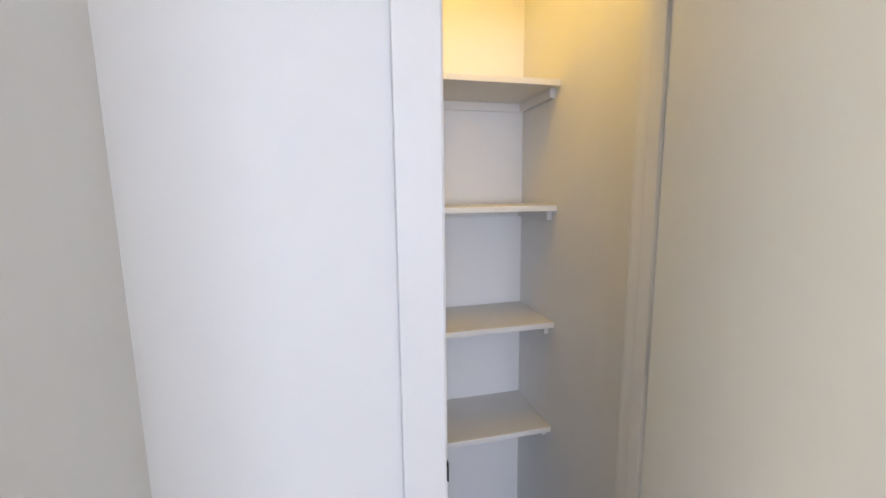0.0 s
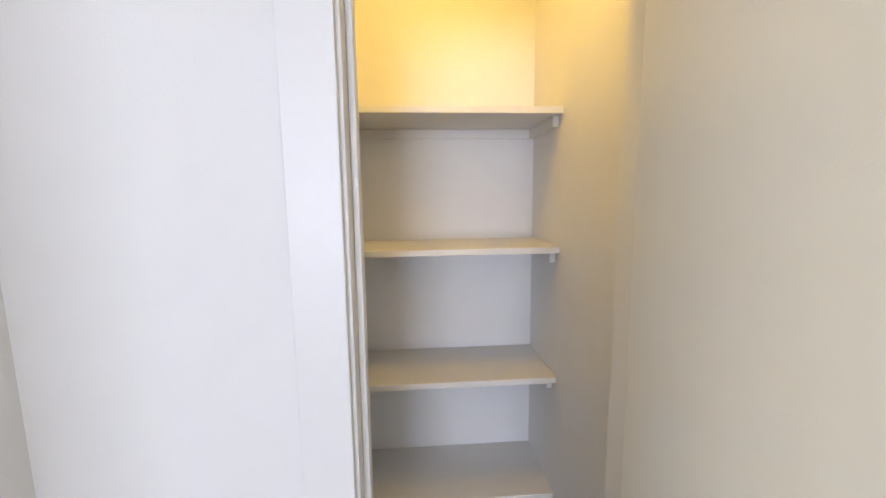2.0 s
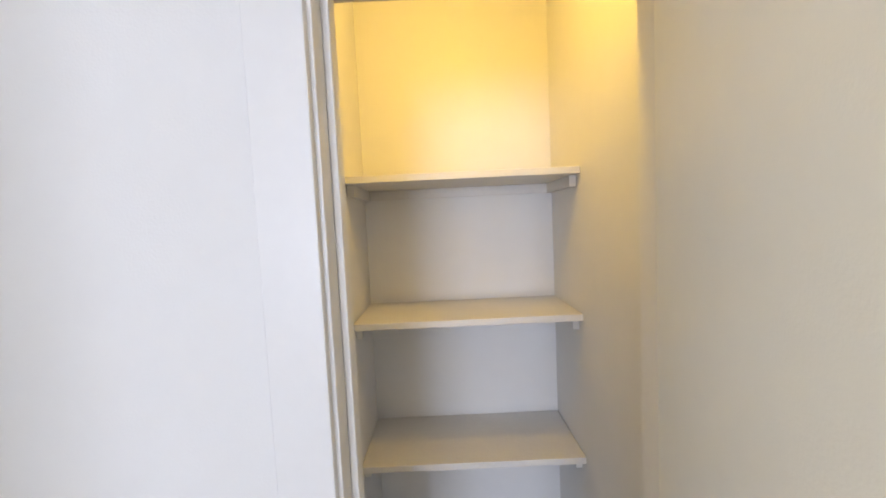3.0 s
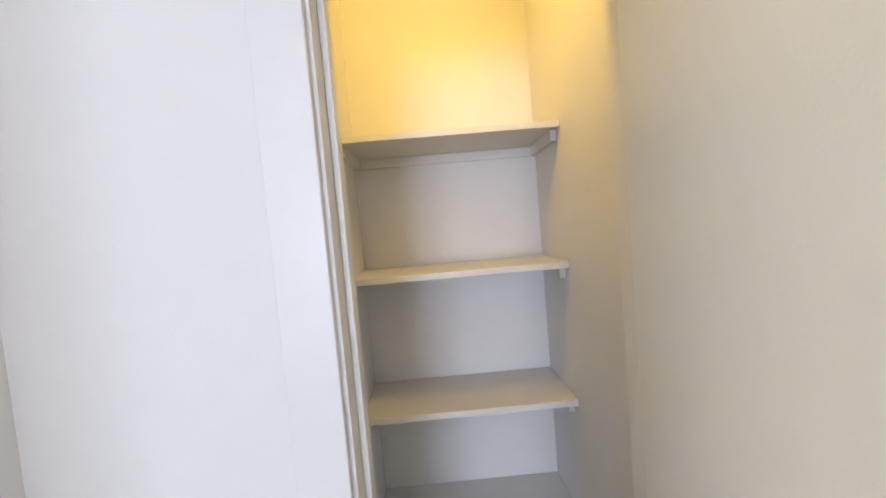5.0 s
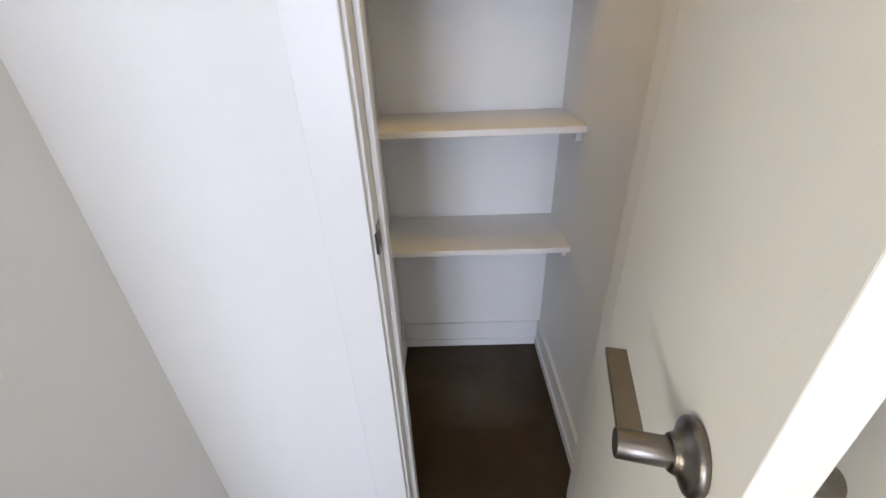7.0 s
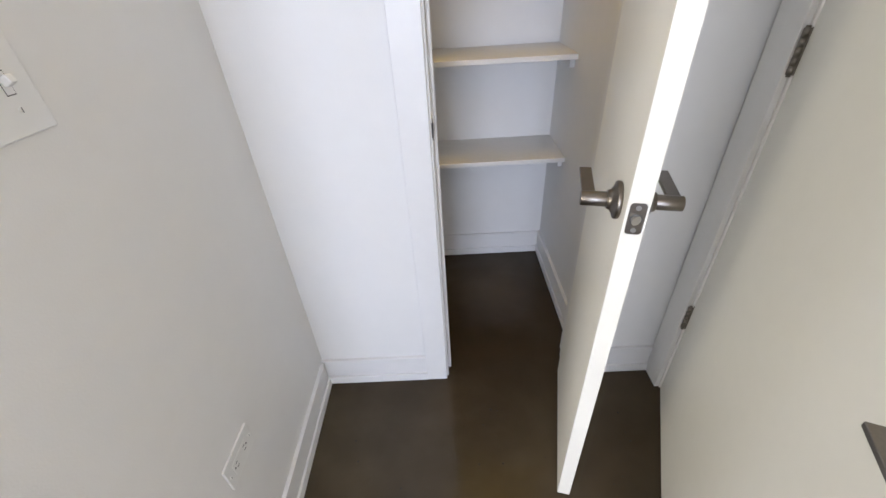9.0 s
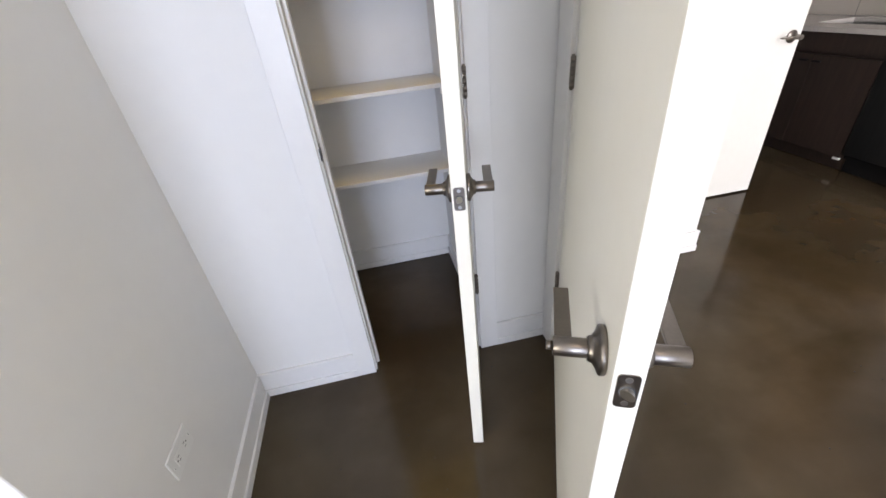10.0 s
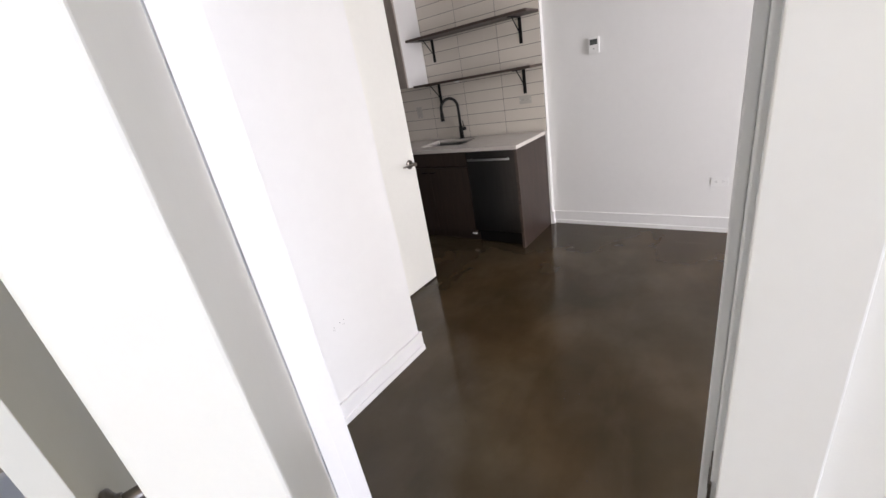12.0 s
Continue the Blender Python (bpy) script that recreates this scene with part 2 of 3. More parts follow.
setting("wall_closet_front", boxes((0.0, 0.0, 0, OPEN_L - 0.02, CW, CEILING), (OPEN_R + 0.02, 0.0, 0, XR, CW, CEILING), (OPEN_L - 0.02, 0.0, HEAD + 0.02, OPEN_R + 0.02, CW, CEILING)), WALL, "white painted wall with the closet opening")
setting("wall_closet_side", boxes((CL - 0.1, CW, 0, CL, CB, CEILING)), WALL, "white painted side wall inside the closet")
setting("wall_closet_side", boxes((CR, CW, 0, CR + 0.1, CB, CEILING)), WALL, "white painted side wall inside the closet")
setting("wall_closet_back", boxes((CL - 0.1, CB, 0, CR + 0.1, CB + 0.1, CEILING)), WALL, "white painted back wall of the closet")
LD0 = -0.795
WX = WX_IN
setting("wall_west", boxes((-0.12, LD0, 0, 0.0, CW, CEILING), bevel=0.003), WALL, "pale grey-white painted wall with switch and outlet")
setting("wall_bedroom_north", boxes((WX, LD0, 0, -0.12, LD0 + 0.12, CEILING)), WALL)
setting("wall_bedroom_west", boxes((WX - 0.12, BACK_Y, 0, WX, WIN_C[0], CEILING), (WX - 0.12, WIN_C[1], 0, WX, LD0 + 0.12, CEILING), (WX - 0.12, WIN_C[0], 0, WX, WIN_C[1], WIN_C[2]), (WX - 0.12, WIN_C[0], WIN_C[3], WX, WIN_C[1], CEILING)), WALL)
setting("wall_kitchen_side", boxes((XR, EY0 + 0.02, 0, XR2, YC, CEILING), (XR, BACK_Y, 0, XR2, EY1 - 0.02, CEILING), (XR, EY1 - 0.02, HEAD + 0.02, XR2, EY0 + 0.02, CEILING)), WALL, "white painted wall with the doorway to the kitchen")
setting("wall_hall", boxes((XR2, YC, 0, XC, YC + 0.11, CEILING)), WALL, "white painted hall wall with small scuffs")
HD0, HD1 = 0.843, 1.68
setting("wall_hall_end", boxes((XC - 0.11, YC + 0.11, 0, XC, HD0 - 0.02, CEILING), (XC - 0.11, HD1 + 0.02, 0, XC, NORTH, CEILING), (XC - 0.11, HD0 - 0.02, HEAD + 0.02, XC, HD1 + 0.02, CEILING)), WALL, "white painted wall with an open doorway")
setting("wall_bath", boxes((XR2, HD1 + 0.4, 0, XC - 0.11, HD1 + 0.5, CEILING)), WALL)
setting("wall_north", boxes((XC - 0.11, NORTH, 0, 5.0, NORTH + 0.15, CEILING)), WALL)
setting("wall_tiled", boxes((XT, YK, 0, XF + 0.12, NORTH, CEILING)), WALL, "white wall block that carries the tiles")
setting("wall_east", boxes((XF, BACK_Y, 0, XF + 0.12, YK, CEILING)), WALL, "white painted kitchen wall")


def window_wall(name, x0, x1, win):
    a, b, c, d = win
    y0, y1 = BACK_Y - 0.15, BACK_Y
    return setting(name, boxes((x0, y0, 0, a, y1, CEILING), (b, y0, 0, x1, y1, CEILING), (a, y0, 0, b, y1, c), (a, y0, d, b, y1, CEILING)), WALL)


window_wall("wall_south", -3.32, XR, WIN_A)
window_wall("wall_south", XR, 5.0, WIN_B)


def make_window(name, win):
    a, b, c, d = win
    y = BACK_Y - 0.08
    w = thing(name, "white framed window in the painted wall", "", kind="structure")
    f = 0.05
    part("window_frame", boxes((a, y - 0.03, c, a + f, y + 0.03, d), (b - f, y - 0.03, c, b, y + 0.03, d), (a + f, y - 0.03, c, b - f, y + 0.03, c + f), (a + f, y - 0.03, d - f, b - f, y + 0.03, d), ((a + b) / 2 - 0.02, y - 0.03, c + f, (a + b) / 2 + 0.02, y + 0.03, d - f)), TRIM, w)
    part("window_sill", boxes((a - 0.03, BACK_Y + 0.001, c - 0.03, b + 0.03, BACK_Y + 0.05, c), bevel=0.003), TRIM, w)
    mid = (a + b) / 2
    for p, q in ((a + f, mid - 0.02), (mid + 0.02, b - f)):
        pane = part("pane", boxes((p, y - 0.003, c + f, q, y + 0.003, d - f)), GLASS, w)
        pane.visible_shadow = False
    return w


make_window("window_1", WIN_A)
make_window("window_2", WIN_B)
# Unseen window, added around the west fill lamp.
west = thing("added_window", "white framed window, unseen, added in the west wall for light", "", kind="structure")
a, b, c, d = WIN_C
part("window_frame", boxes((WX - 0.09, a, c, WX - 0.03, a + 0.05, d), (WX - 0.09, b - 0.05, c, WX - 0.03, b, d), (WX - 0.09, a + 0.05, c, WX - 0.03, b - 0.05, c + 0.05), (WX - 0.09, a + 0.05, d - 0.05, WX - 0.03, b - 0.05, d)), TRIM, west)
pane = part("pane", boxes((WX - 0.063, a + 0.05, c + 0.05, WX - 0.057, b - 0.05, d - 0.05)), GLASS, west)
pane.visible_shadow = False

# ---- baseboards, casings, jambs ----
BB_H = 0.126


def baseboard(x0, y0, x1, y1, nx, ny):
    """Two-step board along a wall; nx, ny: the way into the room."""
    bm = bmesh.new()
    for z0, z1, t in ((0.0, 0.036, 0.017), (0.036, BB_H - 0.012, 0.010), (BB_H - 0.012, BB_H, 0.013)):
        xa, xb = sorted((x0, x1)) if not nx else sorted((x0, x0 + nx * t))
        ya, yb = sorted((y0, y1)) if not ny else sorted((y0, y0 + ny * t))
        box(bm, xa, ya, z0, xb, yb, z1, bevel=0.0015)
    return setting("baseboard", bm, TRIM, "white painted stepped baseboard")


CASE = 0.083
baseboard(0.0, 0.0, OPEN_L - CASE, 0.0, 0, -1)
baseboard(OPEN_R + CASE, 0.0, XR - 0.0, 0.0, 0, -1)
baseboard(0.0, -0.018, 0.0, LD0 - 0.016, 1, 0)
baseboard(-0.12, LD0, -0.0005, LD0, 0, -1)
baseboard(CL + 0.018, CB, CR - 0.018, CB, 0, -1)
baseboard(CL, CW, CL, CB, 1, 0)
baseboard(CR, CW, CR, CB, -1, 0)
baseboard(XR2 + 0.018, YC, XC + 0.017, YC, 0, -1)
baseboard(XC, YC, XC, HD0 - CASE, 1, 0)
baseboard(XF, YK - 0.018, XF, BACK_Y, -1, 0)
baseboard(XT, YK, XF, YK, 0, -1)
baseboard(XR2, EY1 - CASE, XR2, BACK_Y, 1, 0)
baseboard(XR, EY1 - CASE, XR, BACK_Y, -1, 0)


def frame_y(name, x0, x1, y0, y1, front_only=False, right_w=CASE, stop=(0.040, 0.075), label="white painted door frame"):
    """Door frame in a wall that runs along x, from face y0 to face y1."""
    fr = thing(name, label, "", kind="structure")
    for a, b in ((x0 - 0.02, x0), (x1, x1 + 0.02)):
        part("jamb", boxes((a, y0 - 0.001, 0, b, y1 + 0.001, HEAD), bevel=0.002), TRIM, fr)
    part("head_jamb", boxes((x0 - 0.02, y0 - 0.001, HEAD, x1 + 0.02, y1 + 0.001, HEAD + 0.02), bevel=0.002), TRIM, fr)
    s0, s1 = y0 + stop[0], y0 + stop[1]
    for a, b in ((x0, x0 + 0.011), (x1 - 0.011, x1)):
        part("door_stop", boxes((a, s0, 0, b, s1, HEAD - 0.011), bevel=0.002), TRIM, fr)
    part("door_stop", boxes((x0, s0, HEAD - 0.011, x1, s1, HEAD), bevel=0.002), TRIM, fr)
    for yy, out in ((y0, -1),) if front_only else ((y0, -1), (y1, 1)):
        a, b = sorted((yy, yy + out * 0.016))
        part("casing", boxes((x0 - CASE, a, 0, x0 - 0.006, b, HEAD + 0.006), bevel=0.002), TRIM, fr)
        part("casing", boxes((x1 + 0.006, a, 0, x1 + right_w, b, HEAD + 0.006), bevel=0.002), TRIM, fr)
        part("head_casing", boxes((x0 - CASE, a, HEAD + 0.0065, x1 + right_w, b, HEAD + CASE), bevel=0.002), TRIM, fr)
    return fr


def frame_x(name, y0, y1, x0, x1, wide0=CASE, wide1=CASE, stop=(0.040, 0.092), faces=(-1, 1), label="white painted door frame"):
    """Door frame in a wall that runs along y (y0 < y1), from face x0 to face x1."""
    fr = thing(name, label, "", kind="structure")
    for a, b in ((y0 - 0.02, y0), (y1, y1 + 0.02)):
        part("jamb", boxes((x0 - 0.001, a, 0, x1 + 0.001, b, HEAD), bevel=0.002), TRIM, fr)
    part("head_jamb", boxes((x0 - 0.001, y0 - 0.02, HEAD, x1 + 0.001, y1 + 0.02, HEAD + 0.02), bevel=0.002), TRIM, fr)
    if stop:
        s0, s1 = x0 + stop[0], x0 + stop[1]
        for a, b in ((y0, y0 + 0.011), (y1 - 0.011, y1)):
            part("door_stop", boxes((s0, a, 0, s1, b, HEAD - 0.011), bevel=0.002), TRIM, fr)
        part("door_stop", boxes((s0, y0, HEAD - 0.011, s1, y1, HEAD), bevel=0.002), TRIM, fr)
    for out in faces:
        a, b = sorted((x0, x0 - 0.016)) if out < 0 else (x1, x1 + 0.016)
        part("casing", boxes((a, y0 - wide0, 0, b, y0 - 0.006, HEAD + 0.006), bevel=0.002), TRIM, fr)
        part("casing", boxes((a, y1 + 0.006, 0, b, y1 + wide1, HEAD + 0.006), bevel=0.002), TRIM, fr)
        part("head_casing", boxes((a, y0 - wide0, HEAD + 0.0065, b, y1 + wide1, HEAD + CASE), bevel=0.002), TRIM, fr)
    return fr


closet_frame = frame_y("closet_door_frame", OPEN_L, OPEN_R, 0.0, CW, label="white painted closet door frame with stops")
kitchen_frame = frame_x("kitchen_door_frame", EY1, EY0, XR, XR2, wide1=0.088, label="white painted frame of the kitchen doorway")
hall_frame = frame_x("hall_door_frame", HD0, HD1, XC - 0.11, XC, stop=(0.02, 0.06), label="white painted frame of the hall doorway")


def strike(parent, m):
    p = part("strike_plate", boxes((-0.001, -0.014, -0.029, 0.0015, 0.014, 0.029), bevel=0.0006), NICKEL, parent, "satin nickel strike plate")
    p.matrix_world = m
    q = part("strike_hole", boxes((0.0016, -0.007, -0.013, 0.0024, 0.007, 0.013)), SLOT, p)
    q.matrix_parent_inverse = Matrix()
    for z in (-0.021, 0.021):
        bm = bmesh.new()
        rod(bm, (0.0015, 0, z), (0.0024, 0, z), 0.0035, seg=12)
        part("screw", bm, STEEL, p)


strike(closet_frame, pose(OPEN_L, 0.022, 0.975))
strike(kitchen_frame, pose(XR + 0.022, EY1, 0.985, 0, 0, 90))
part("strike_lip", boxes((XR - 0.0045, EY1 - 0.0015, 0.966, XR + 0.009, EY1 + 0.0018, 1.004), bevel=0.0008), NICKEL, kitchen_frame, "satin nickel strike lip")
part("strike_lip", boxes((OPEN_L - 0.0015, -0.0045, 0.956, OPEN_L + 0.0018, 0.009, 0.994), bevel=0.0008), DARKSTEEL, closet_frame, "dark nickel strike lip")


# ---- doors ----


def lathe(x, y, z, out, prof, seg=56):
    """Turned shape round the axis that leaves (x, y, z) along out in y; prof: rows of (distance, radius)."""
    bm = bmesh.new()
    rings = []
    for d, r in prof:
        rings.append([bm.verts.new((x + r * math.cos(a), y + out * d, z + r * math.sin(a))) for a in [2 * math.pi * k / seg for k in range(seg)]])
    for p, q in zip(rings, rings[1:]):
        for k in range(seg):
            bm.faces.new((p[k], p[(k + 1) % seg], q[(k + 1) % seg], q[k]))
    bm.faces.new(rings[0]), bm.faces.new(rings[-1][::-1])
    bmesh.ops.recalc_face_normals(bm, faces=bm.faces)
    return bm


def lever(parent, x, y, z, out, toward, button=False):
    """Lever handle: out is the side that it stands on (+1 or -1 in y), toward the way in which the strap points (x)."""
    h = part("rose", lathe(x, y, z, out, ((0.0002, 0.0322), (0.0015, 0.0332), (0.0065, 0.0335), (0.0085, 0.0322), (0.0098, 0.0290), (0.0118, 0.0238), (0.0142, 0.0208), (0.0155, 0.0182), (0.0190, 0.0172), (0.0215, 0.0160))), NICKEL, parent, "satin nickel lever handle on a domed rose", smooth=True)
    part("neck", lathe(x, y, z, out, ((0.0205, 0.0128), (0.0215, 0.0132), (0.0640, 0.0132), (0.0650, 0.0124)), seg=40), NICKEL, h, smooth=True)
    ya, yb = sorted((y + out * 0.0405, y + out * 0.0630))
    xa, xb = sorted((x + toward * 0.004, x + toward * 0.116))
    part("lever_strap", boxes((xa, ya, z + 0.0010, xb, yb, z + 0.0082), bevel=0.0012), NICKEL, h)
    if button:
        part("privacy_button", lathe(x, y, z, out, ((0.0652, 0.0062), (0.0730, 0.0062), (0.0738, 0.0054)), seg=24), NICKEL, h, smooth=True)
    return h


def rounded_plate(x0, x1, y, z, hw, hh, r):
    """Plate with rounded corners in the yz plane, from x0 to x1."""
    bm = bmesh.new()
    ring = []
    for cy, cz, a0 in ((hw - r, hh - r, 0), (-hw + r, hh - r, 90), (-hw + r, -hh + r, 180), (hw - r, -hh + r, 270)):
        for k in range(5):
            a = radians(a0 + 22.5 * k)
            ring.append((y + cy + r * math.cos(a), z + cz + r * math.sin(a)))
    lo, hi = [bm.verts.new((x0, *p)) for p in ring], [bm.verts.new((x1, *p)) for p in ring]
    bm.faces.new(lo), bm.faces.new(hi[::-1])
    for k in range(len(ring)):
        bm.faces.new((lo[k], hi[k], hi[(k + 1) % len(ring)], lo[(k + 1) % len(ring)]))
    bmesh.ops.recalc_face_normals(bm, faces=bm.faces)
    return bm


def make_door(name, label, w, h, place, hand=1, hinge_z=(0.365, 1.13, 1.86), rose_in=0.062, lever_z=0.965, button=False):
    """Flush door with its hinge axis on z. It reaches from x=0 to x=-w; its thickness lies on the side hand of y."""
    d = thing(name, label, "door", place, kind="structure")
    t = 0.035
    ya, yb = sorted((hand * 0.008, hand * (0.008 + t)))
    part("door_leaf", boxes((-w, ya, 0.012, -0.003, yb, 0.012 + h), bevel=0.0015), DOOR, d)
    lever(d, -w + rose_in, ya, lever_z, -1, 1, button and hand > 0)
    lever(d, -w + rose_in, yb, lever_z, 1, 1, button and hand < 0)
    ym = (ya + yb) / 2
    p = part("latch_plate", rounded_plate(-w - 0.0016, -w + 0.002, ym, lever_z, 0.0127, 0.0285, 0.006), NICKEL, d, "satin nickel latch plate")
    # Flat dark disc in place of the shaded hole round the bolt.
    bm = bmesh.new()
    rod(bm, (-w - 0.0017, ym, lever_z), (-w - 0.0021, ym, lever_z), 0.0098, seg=28)
    part("bolt_hole", bm, SLOT, p)
    bm = bmesh.new()
    rim = [(0.0078 * math.cos(a), 0.0078 * math.sin(a)) for a in [radians(24 * k) for k in range(15)]]
    lo = [bm.verts.new((-w - 0.0015, ym + a, lever_z + b)) for a, b in rim]
    hi = [bm.verts.new((-w - 0.0035 - 0.0085 * (0.5 + hand * a / 0.0156), ym + a, lever_z + b)) for a, b in rim]
    bm.faces.new(lo), bm.faces.new(hi[::-1])
    for k in range(15):
        bm.faces.new((lo[k], hi[k], hi[(k + 1) % 15], lo[(k + 1) % 15]))
    bmesh.ops.recalc_face_normals(bm, faces=bm.faces)
    part("latch_bolt", bm, STEEL, p)
    for z in (-0.0205, 0.0205):
        bm = bmesh.new()
        rod(bm, (-w - 0.0012, ym, lever_z + z), (-w - 0.0024, ym, lever_z + z), 0.0043, seg=18)
        part("screw", bm, STEEL, p)
    for z in hinge_z:
        bm = bmesh.new()
        for k in range(5):
            rod(bm, (0, 0, z - 0.0445 + k * 0.0178 + 0.0004), (0, 0, z - 0.0445 + (k + 1) * 0.0178 - 0.0004), 0.0068, seg=20, bevel=0.0006)
        rod(bm, (0, 0, z - 0.0485), (0, 0, z + 0.0485), 0.0045, seg=16)
        g = part("hinge", bm, NICKEL, d, "satin nickel butt hinge", smooth=True)
        la, lb = sorted((hand * 0.001, hand * (0.008 + t - 0.006)))
        part("hinge_leaf", boxes((-0.0045, la, z - 0.0445, -0.0015, lb, z + 0.0445)), NICKEL, g)
    return d


HINGES = (0.365, 1.13, 1.86)
CLOSET_OPEN, KITCHEN_OPEN = 76.0, 24.0
closet_door = make_door("door_1", "white flush closet door standing wide open, nickel levers", 0.455, 2.02, pose(OPEN_R + 0.003, -0.014, 0, 0, 0, CLOSET_OPEN))
kitchen_door = make_door("door_2", "off-white flush door half open before the kitchen doorway", 0.965, 2.02, pose(XR - 0.010, EY0 - 0.004, 0, 0, 0, 90 - KITCHEN_OPEN), hand=-1, button=True, lever_z=0.95)
hall_door = make_door("door_3", "white flush hall door standing wide open", 0.822, 2.02, pose(XC + 0.010, HD0 - 0.003, 0, 0, 0, 180), hand=-1)


def fixed_leaf(parent, x, y, z, along, out):
    """The half of a hinge let into the jamb: from (x, y), 33 mm along, facing out."""
    (ax, ay), (ox, oy) = along, out
    spans = [sorted((c, c + 0.033 * a + 0.0025 * o)) for c, a, o in ((x, ax, ox), (y, ay, oy))]
    g = part("hinge_leaf", boxes((spans[0][0], spans[1][0], z - 0.0445, spans[0][1], spans[1][1], z + 0.0445), bevel=0.0006), NICKEL, parent, "satin nickel hinge leaf")
    for dz, d in ((-0.028, 0.022), (0.0, 0.011), (0.028, 0.022)):
        bm = bmesh.new()
        p = Vector((x + ax * d + ox * 0.0026, y + ay * d + oy * 0.0026, z + dz))
        rod(bm, p, p + Vector((ox, oy, 0)) * 0.0008, 0.0035, seg=12)
        part("screw", bm, NICKEL, g)


for z in HINGES:
    fixed_leaf(closet_frame, OPEN_R, 0.001, z, (0, 1), (-1, 0))
    fixed_leaf(kitchen_frame, XR + 0.001, EY0, z, (1, 0), (0, -1))

# ---- closet shelves ----


def make_shelf(top, i):
    s = thing("closet_shelf", "white painted closet shelf on wall cleats" + (", lit warm from above" if i == 0 else ""), "shelf", group="closet shelves")
    y0 = 0.537
    part("board", boxes((CL + 0.001, y0, top - 0.019, CR - 0.001, CB - 0.001, top), bevel=0.0018), SHELF, s)
    ct, ch, cw, inset = top - 0.0195, 0.031, 0.018, 0.034
    part("cleat", boxes((CR - 0.001 - cw, y0 + inset, ct - ch, CR - 0.001, CB - 0.0115, ct), bevel=0.001), SHELF, s)
    part("cleat", boxes((CL + 0.001, y0 + inset, ct - ch, CL + 0.001 + cw, CB - 0.0115, ct), bevel=0.001), SHELF, s)
    part("back_cleat", boxes((CL + 0.001, CB - 0.011, ct - ch, CR - 0.001, CB - 0.001, ct), bevel=0.001), SHELF, s)
    return s


for i, top in enumerate((1.829, 1.436, 1.037, 0.651)):
    make_shelf(top, i)

closet_light = thing("ceiling_light", "small round warm closet ceiling light", "ceiling light", pose(0.69, 0.205, 2.44))
bm = bmesh.new()
rod(bm, (0, 0, -0.02), (0, 0, -0.0005), 0.07, seg=40, bevel=0.003)
part("base", bm, TRIM, closet_light, smooth=True)
bm = bmesh.new()
bmesh.ops.create_uvsphere(bm, u_segments=24, v_segments=12, radius=0.035, matrix=pose(0, 0, -0.055))
globe = part("bulb", bm, BULBGLASS, closet_light, smooth=True)
globe.visible_shadow = False

# ---- switch and outlets ----


def wall_plate(name, label, category, m, w, h, mat=None):
    """Plate in its own xz plane, facing -y."""
    p = thing(name, label, category, m)
    part("cover_plate", boxes((-w / 2, -0.0055, -h / 2, w / 2, -0.0003, h / 2), bevel=0.002), mat or PLASTIC, p)
    return p


def screws(parent, spots):
    for x, z in spots:
        bm = bmesh.new()
        rod(bm, (x, -0.0055, z), (x, -0.0066, z), 0.0034, seg=14)
        s = part("screw", bm, PLASTIC, parent)
        part("screw_slot", boxes((x - 0.0004, -0.0072, z - 0.003, x + 0.0004, -0.0067, z + 0.003)), SLOT, s)


def toggle_switch(m):
    p = wall_plate("light_switch", "white two-gang toggle light switch on the grey-white wall", "light switch", m, 0.117, 0.117)
    for x in (-0.023, 0.023):
        # Dark plate shows round the insert in place of a shaded gap.
        part("switch_slot", boxes((x - 0.0062, -0.0059, -0.0135, x + 0.0062, -0.0056, 0.0135)), SLOT, p)
        part("slot_insert", boxes((x - 0.0053, -0.0064, -0.0122, x + 0.0053, -0.0059, 0.0122)), PLASTIC, p)
        bm = bmesh.new()
        box(bm, x - 0.0045, -0.0185, -0.005, x + 0.0045, -0.0065, 0.005, bevel=0.0012)
        bmesh.ops.rotate(bm, verts=bm.verts, cent=(x, -0.006, 0), matrix=Matrix.Rotation(radians(-26), 3, "X"))
        part("toggle", bm, PLASTIC, p)
        screws(p, ((x, 0.030), (x, -0.030)))
    return p


def outlet(m, name="wall_outlet", label="white duplex wall outlet laid sideways", mat=None):
    p = wall_plate(name, label, "wall outlet", m, 0.117, 0.072, mat)
    part("socket_face", boxes((-0.0335, -0.0068, -0.0165, 0.0335, -0.0056, 0.0165), bevel=0.0006), mat or PLASTIC, p)
    for x in (-0.019, 0.019):
        for z in (-0.0062, 0.0062):
            part("socket_slot", boxes((x - 0.004, -0.0074, z - 0.0009, x + 0.004, -0.0069, z + 0.0009)), SLOT, p)
        bm = bmesh.new()
        rod(bm, (x + (0.0095 if x > 0 else -0.0095), -0.0068, 0), (x + (0.0095 if x > 0 else -0.0095), -0.0074, 0), 0.0024, seg=12)
        part("ground_hole", bm, SLOT, p)
    screws(p, ((-0.0485, 0), (0.0485, 0)))
    return p


toggle_switch(pose(0, -0.531, 1.228, 0, 0, 90))
outlet(pose(0, -0.520, 0.430, 0, 0, 90), label="white duplex outlet laid sideways on the grey-white wall")
outlet(pose(XF, -0.991, 0.418, 0, 0, -90), label="white duplex outlet laid sideways on the kitchen wall")

